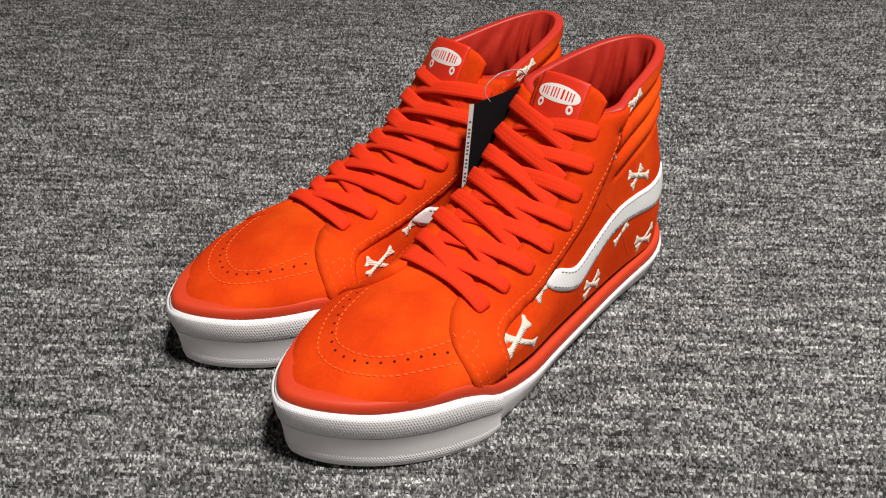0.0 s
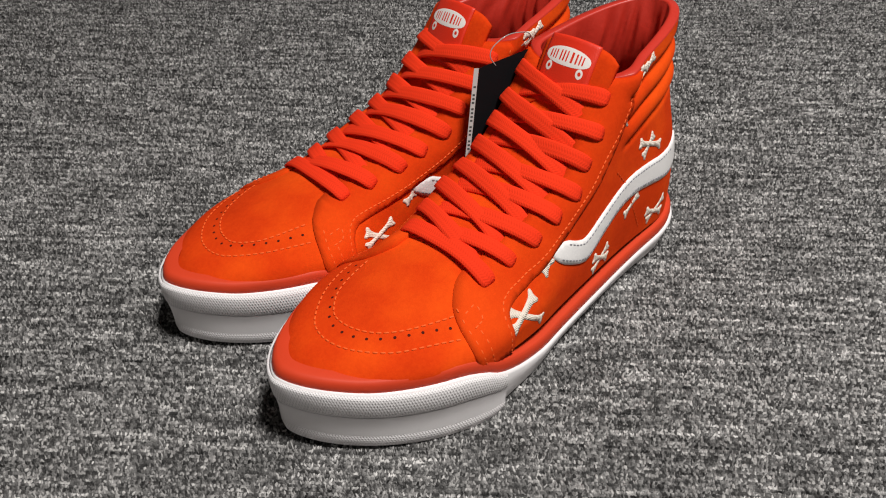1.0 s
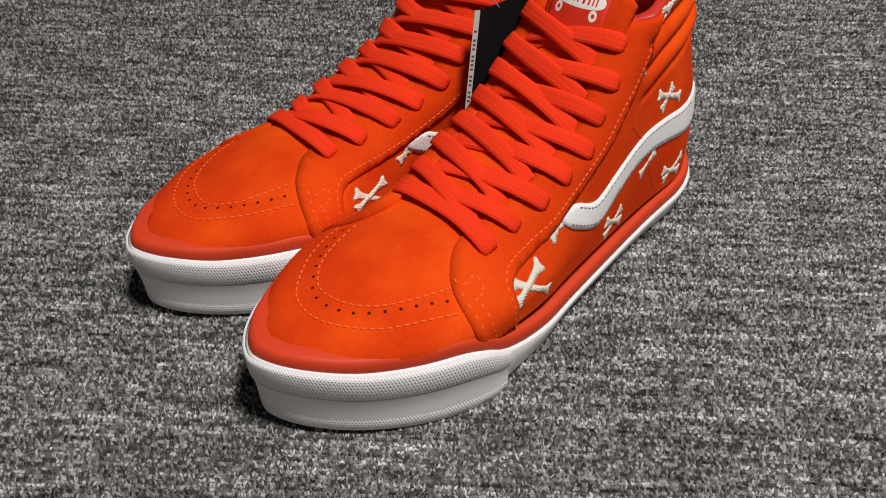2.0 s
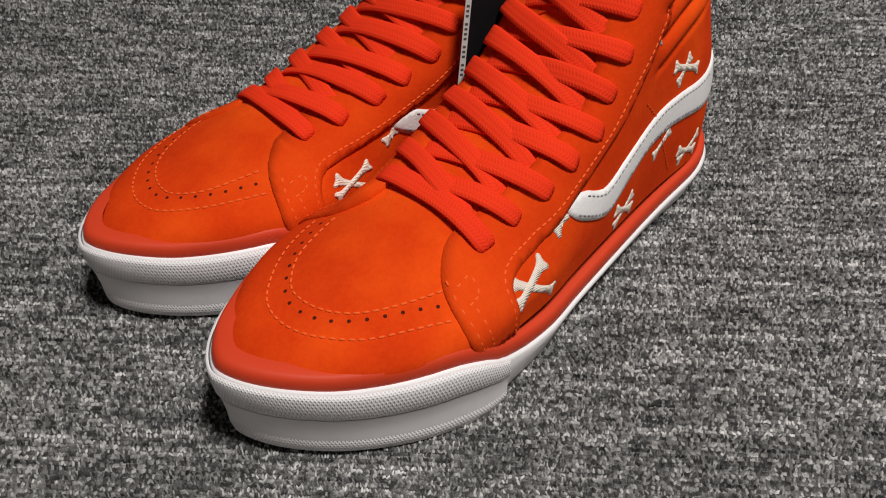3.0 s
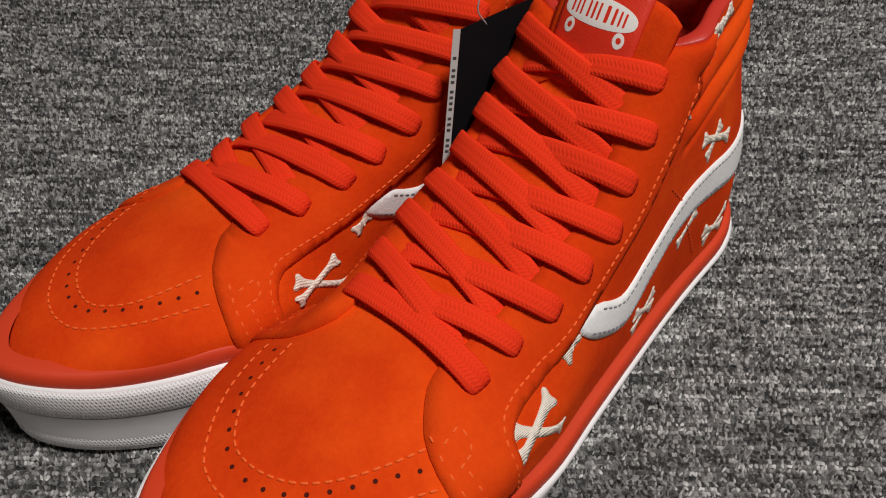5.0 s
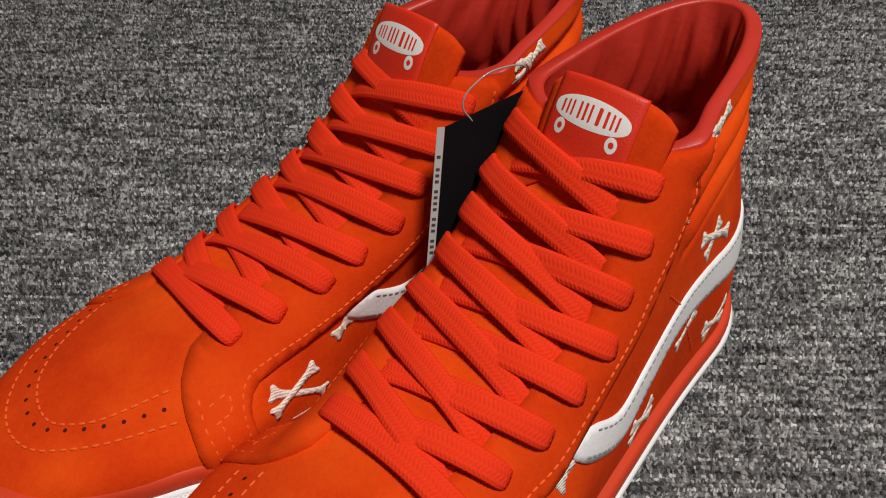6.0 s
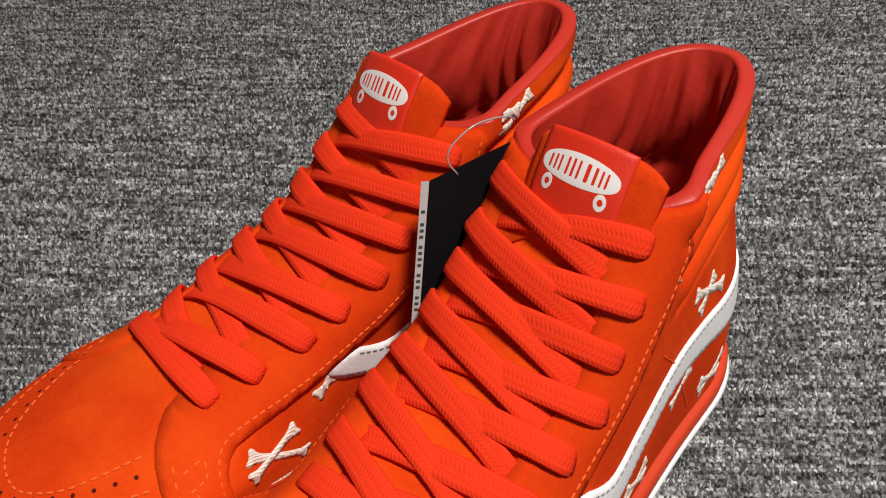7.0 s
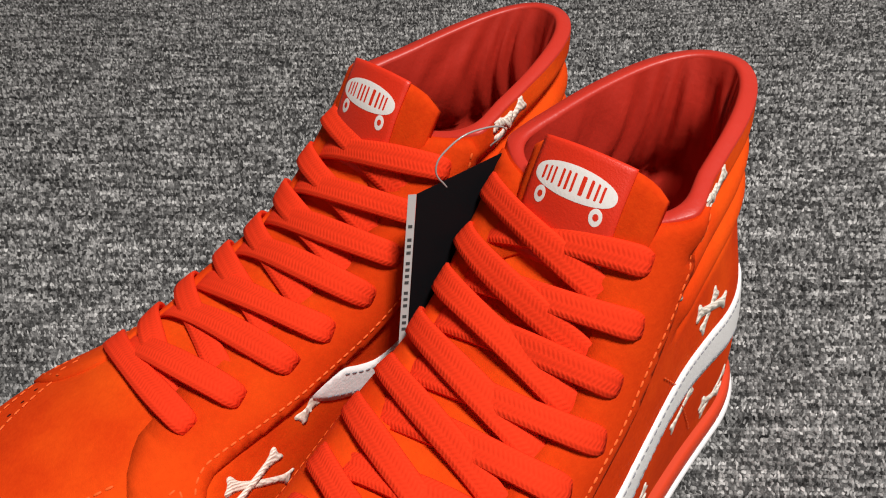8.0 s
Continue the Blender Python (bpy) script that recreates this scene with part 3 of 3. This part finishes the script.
            line.append((p[0], p[1], p[2] + up * min(1.0, (o[1] - 208) / 10.0)))
        roll.append(line)
    collar = add("collar", grid_mesh(roll), LEATHER_CORAL, None, "padded coral leather collar edge")
    rows = []
    for k in range(26):
        t = 1.0 - 0.84 * k / 25
        line = []
        for i, p in enumerate(ring(t, grow=-3.4)):
            a = i / N * 2 * math.pi
            heel = min(max((p[1] - 235) / 30.0, 0.0), 1.0)
            depth = 3.0 * abs(math.sin(math.pi * k / 11.0)) ** 0.8 * min(max((p[1] - 222) / 14.0, 0.0), 1.0)
            fold = heel * (1.7 * math.sin(a * 19 + 1.9 * math.sin(k * 0.35) + 2.2 * math.sin(a * 5)) + 0.5 * math.sin(a * 43 + 0.5 * k) * math.sin(a * 7 + 1)) * min(k / 3.0, 1.0)
            pinch = 1.5 * math.exp(-((k - 11) / 1.0) ** 2)
            c = np.array((0.0, 252.0))
            d = c - np.array(p[:2])
            d = d / max(np.linalg.norm(d), 1)
            s_ = depth + fold - pinch
            line.append((p[0] + d[0] * s_, p[1] + d[1] * s_, p[2]))
        rows.append(line)
    add("lining", grid_mesh(rows, True, False, True), LEATHER_CORAL, None, "gathered coral leather lining")
    # tongue
    x0, x1 = tongue[0] * side, tongue[1] * side
    flap = add("tongue", tongue_sheet(min(x0, x1), max(x0, x1), 0.0, 1.0, 4.0, -2.0, round_top=0.05), SUEDE)
    l0, l1 = sorted((label[0] * side, label[1] * side))
    tag = add("tongue_label", tongue_sheet(l0, l1, 0.52, 1.006, 0.9, 2.0), LABEL_RED, flap, "red satin label with a white board print")
    mid = (label[0] + label[1]) / 2

    bm = flat_on_tongue([(side * (x + mid), u) for x, u in ellipse(0, 0, 14.6, 4.2, 36, 0.8)], 0.12)
    for w in (-10.2, 10.2):
        rim = ellipse(w, -5.3, 2.1, 1.9, 20)
        join_into(bm, flat_on_tongue([(side * (x + mid), u) for x, u in rim], 0.12))
    add("label_print", bm, PRINT_WHITE, tag, "", False)
    x = -11.6
    for word in ((1.5, 1.3, 1.3), (1.5, 1.6, 1.4), (2.3, 1.7, 1.3, 1.3)):
        for wdt in word:
            hgt = 2.5 * (1 - (x / 16.5) ** 2) ** 0.5
            bar = [(x, -hgt), (x + 0.62 * wdt, -hgt), (x + 0.62 * wdt, hgt), (x, hgt)]
            add("print_bar", flat_on_tongue([(side * (px + mid), u) for px, u in bar], 0.24), LABEL_RED, tag, "", False)
            x += 1.12 * wdt + 0.42
        x += 1.0
    for w in (-10.2, 10.2):
        add("wheel_print", flat_on_tongue([(side * (px + mid), u) for px, u in ellipse(w + 0.1, -5.3, 1.0, 0.8, 14)], 0.24), LABEL_RED, tag, "", False)
    # laces: a bar at the bottom, then crossings, each over at one flank and under at the other
    e, m = EYELETS, INNER_EYELETS
    over = [(y + 1.6, z - 2.0) for y, z in e]
    over_in = [(y + 1.6, z - 2.0) for y, z in m]
    rng = random.Random(5 + side)
    laces = [((1, *over[0]), (-1, *over_in[0]), ((0, 0.8), (0.04, 2.6), (0.13, 3.4), (0.5, 2.4), (0.87, 3.4), (0.96, 2.6), (1, 0.8)), (0.74, 0.74))]
    for k in range(7):
        up = 1.2 if k > 4 else 0.0
        # out from under the inner stay, over the outer one and down into its hole
        laces.append(((1, *over[k + 1]), (-1, *m[k]), ((0, 0.8), (0.04, 2.6), (0.13, 3.6), (0.35, 3.0 + up), (0.6, 1.4 + up), (0.8, 0.6), (0.9, -1.6), (1, -2.6)), (0.74, 0.95)))
        # and the other way
        laces.append(((1, *e[k]), (-1, *over_in[k + 1]), ((0, -2.6), (0.1, -1.6), (0.2, 0.6), (0.38, 2.5 + up), (0.6, 4.0 + up), (0.87, 4.2), (0.96, 3.0), (1, 0.8)), (0.95, 0.74)))
    for k, (a, b, h, ends) in enumerate(laces):
        add("lace", lace_strip(a, b, h, rng.uniform(8.9, 9.9), 2.0, rng.uniform(-1.8, 1.8), ends, rng.uniform(-0.22, 0.22), rng.uniform(0, 6)), LACE, None)
    return shoe


def card(name, corners, thick, material, parent):
    """A thin stiff sheet between four corners in millimetres."""
    c = [Vector(p) for p in corners]
    nor = (c[1] - c[0]).cross(c[3] - c[0]).normalized() * thick / 2
    bm = bmesh.new()
    f = [bm.verts.new((p + nor) * MM) for p in c]
    b = [bm.verts.new((p - nor) * MM) for p in c]
    bm.faces.new(f)
    bm.faces.new(b[::-1])
    for i in range(4):
        j = (i + 1) % 4
        bm.faces.new((f[i], b[i], b[j], f[j]))
    return part(name, bm, material, parent, "", False)


def build_tag():
    tag = tagged(new("hang_tag"), "folded black card tag with white side, hung between the shoes", "tag")
    tl, way, down = Vector((-42.8, 186, 129.5)), Vector((0.33, 0.93, 0.15)).normalized(), Vector((0.165, -0.34, -0.925)).normalized()
    tr, h = tl + way * 40, 84
    card("card", (tl, tr, tr + down * h, tl + down * h), 0.7, CARD_BLACK, tag)
    edge = Vector((-0.72, -0.69, 0)).normalized()
    a = tl - way * 0.3
    o = a + edge * 2.7
    strip = card("side_strip", (o, a, a + down * h, o + down * h), 0.6, CARD_WHITE, tag)
    tagged(strip, "white side strip with small print")
    nor = (a - o).cross(down).normalized()
    if nor.y > 0:
        nor = -nor
    d = 10.0
    gaps = (4.5, 2.2, 2.2, 3.6, 2.2, 2.2, 2.2, 3.6, 2.2, 2.2, 3.8, 2.2, 2.2, 2.2)
    for g in gaps:
        p = o.lerp(a, 0.5) + down * d + nor * 0.38
        bm = bmesh.new()
        q = [p - edge * 0.7, p + edge * 0.7, p + edge * 0.7 + down * 1.1, p - edge * 0.7 + down * 1.1]
        bm.faces.new([bm.verts.new(x * MM) for x in q])
        part("print_bar", bm, INK, strip, "", False)
        d += g
    crv = bpy.data.curves.new("string", "CURVE")
    crv.dimensions, crv.bevel_depth, crv.bevel_resolution = "3D", 0.00032, 2
    sp = crv.splines.new("BEZIER")
    pts = [tl + way * 12 + down * 3, tl + way * 9 + Vector((-1, -1, 5)), tl + way * 14 + Vector((-1, 0, 11)), tl + way * 26 + Vector((-1, 0, 12)), tl + way * 36 + Vector((-2, 2, 6)), tl + way * 34 + Vector((-6, 2, 0))]
    sp.bezier_points.add(len(pts) - 1)
    for bp, p in zip(sp.bezier_points, pts):
        bp.co = p * MM
        bp.handle_left_type = bp.handle_right_type = "AUTO"
    crv.materials.append(PLASTIC)
    loop = new("string", crv)
    loop.parent = tag
    tagged(loop, "clear plastic loop")
    return tag


# ---- the room ----
AHEAD, ASIDE = Vector((-0.6, 0.8, 0)), Vector((0.8, 0.6, 0))


def setting():
    bm = bmesh.new()
    bmesh.ops.create_grid(bm, x_segments=1, y_segments=1, size=1.9)
    tagged(part("floor", bm, CARPET, None, "dark heathered grey loop-pile carpet floor"), kind="structure")
    # Unseen walls and ceiling, added to close the room and bounce its light.
    for i, (name, c, sx, sy) in enumerate((("wall_north", (0, 1.95), 3.9, 0.1), ("wall_south", (0, -1.95), 3.9, 0.1), ("wall_east", (1.95, 0), 0.1, 3.8), ("wall_west", (-1.95, 0), 0.1, 3.8))):
        bm = bmesh.new()
        bmesh.ops.create_cube(bm, size=1)
        bmesh.ops.transform(bm, matrix=Matrix.Translation((*c, 1.2)) @ Matrix.Diagonal((sx, sy, 2.4, 1)), verts=bm.verts)
        tagged(part(name, bm, PAINT, None, "plain light grey painted wall, unseen, added to close the room and bounce light", False), kind="structure")
    bm = bmesh.new()
    bmesh.ops.create_cube(bm, size=1)
    bmesh.ops.transform(bm, matrix=Matrix.Translation((0, 0, 2.45)) @ Matrix.Diagonal((4.0, 4.0, 0.1, 1)), verts=bm.verts)
    tagged(part("ceiling", bm, PAINT, None, "plain light grey ceiling, unseen, added to close the room and bounce light", False), kind="structure")
    # Unseen lamp body and cord, added to hold the low overhead light.
    lamp = tagged(new("added_pendant"), "round white lamp hanging from the ceiling above the carpet, unseen, added to hold the light", "lamp")
    lamp.matrix_world = pose(LAMP_AT[0], LAMP_AT[1], LAMP_AT[2] + 0.04)
    bm = bmesh.new()
    bmesh.ops.create_cone(bm, cap_ends=True, segments=40, radius1=0.25, radius2=0.24, depth=0.1)
    bmesh.ops.translate(bm, vec=(0, 0, -0.05), verts=bm.verts)
    part("housing", bm, PAINT, lamp, "", False)
    bm = bmesh.new()
    drop = 2.4 - LAMP_AT[2] - 0.04
    bmesh.ops.create_cone(bm, cap_ends=True, segments=12, radius1=0.006, radius2=0.006, depth=drop)
    bmesh.ops.translate(bm, vec=(0, 0, drop / 2), verts=bm.verts)
    part("cord", bm, PAINT, lamp)


def carpet_loops():
    """The yarn loops of the carpet round the shoes, row by row, as one mesh."""
    rng = np.random.default_rng(7)
    places, size, y, i = [], [], 0.14, 0
    while y < 1.36:
        grain = 1.0 + 0.45 * min(max((y - 0.50) / 0.25, 0.0), 1.0)
        half = 0.14 + 0.60 * y
        x = np.arange(-half, half, 0.00115 * grain) + 0.0006 * grain * (i % 2)
        places.append(np.stack([x, np.full_like(x, y)], 1))
        size.append(np.full_like(x, grain))
        y += 0.0021 * grain
        i += 1
    p, g = np.concatenate(places), np.concatenate(size)
    n = len(p)
    p = p + rng.normal(0, 1, p.shape) * np.array((0.0002, 0.00010)) * g[:, None]
    turn = math.pi / 2 + rng.choice((-1, 1), n, p=(0.4, 0.6)) * rng.normal(0.6, 0.35, n)
    long, wide, tall = rng.uniform(0.0007, 0.00125, n) * g, rng.uniform(0.00036, 0.00058, n) * g, rng.uniform(0.0009, 0.0021, n) * g
    c, s = np.cos(turn), np.sin(turn)
    shape = np.array([(-1, -1, -0.2), (1, -1, -0.2), (1, 1, -0.2), (-1, 1, -0.2), (-0.55, 0, 1), (0.6, 0, 0.85)])
    u, v = shape[None, :, 0] * long[:, None], shape[None, :, 1] * wide[:, None]
    co = np.stack([p[:, :1] + u * c[:, None] - v * s[:, None], p[:, 1:] + u * s[:, None] + v * c[:, None], shape[None, :, 2] * tall[:, None]], -1).reshape(-1, 3)
    wx = FROM_X + co[:, 0] * ASIDE.x + co[:, 1] * AHEAD.x
    wy = FROM_Y + co[:, 0] * ASIDE.y + co[:, 1] * AHEAD.y
    co = np.stack([wx, wy, co[:, 2]], 1)
    tris = np.array([(0, 1, 5), (0, 5, 4), (2, 3, 4), (2, 4, 5), (1, 2, 5), (3, 0, 4)])
    faces = (tris[None] + (np.arange(n) * 6)[:, None, None]).reshape(-1, 3)
    me = bpy.data.meshes.new("carpet_loops")
    me.vertices.add(len(co))
    me.vertices.foreach_set("co", co.astype(np.float32).ravel())
    me.loops.add(faces.size)
    me.loops.foreach_set("vertex_index", faces.astype(np.int32).ravel())
    me.polygons.add(len(faces))
    me.polygons.foreach_set("loop_start", (np.arange(len(faces)) * 3).astype(np.int32))
    me.polygons.foreach_set("use_smooth", np.ones(len(faces), dtype=bool))
    me.update(calc_edges=True)
    me.materials.append(YARN)
    tagged(new("carpet_loops", me), "heathered grey and black carpet loop pile", "carpet", kind="stuff")


setting()
left = build_shoe(1, (-15.5, -0.35), -5.7, (-20.5, 26.5), (-16, 17), "orange suede high-top sneaker with white stripe, standing on grey carpet", (-1, 0.20, 92, 32, 44), -2.4)
right = build_shoe(-1, (-120, 10.5), -10.8, (-27, 24), (-20, 12.5), "orange suede high-top sneaker with a hang tag at its ankle", (1, -0.09, 212, 28, 95), 3.0)
build_tag()
carpet_loops()
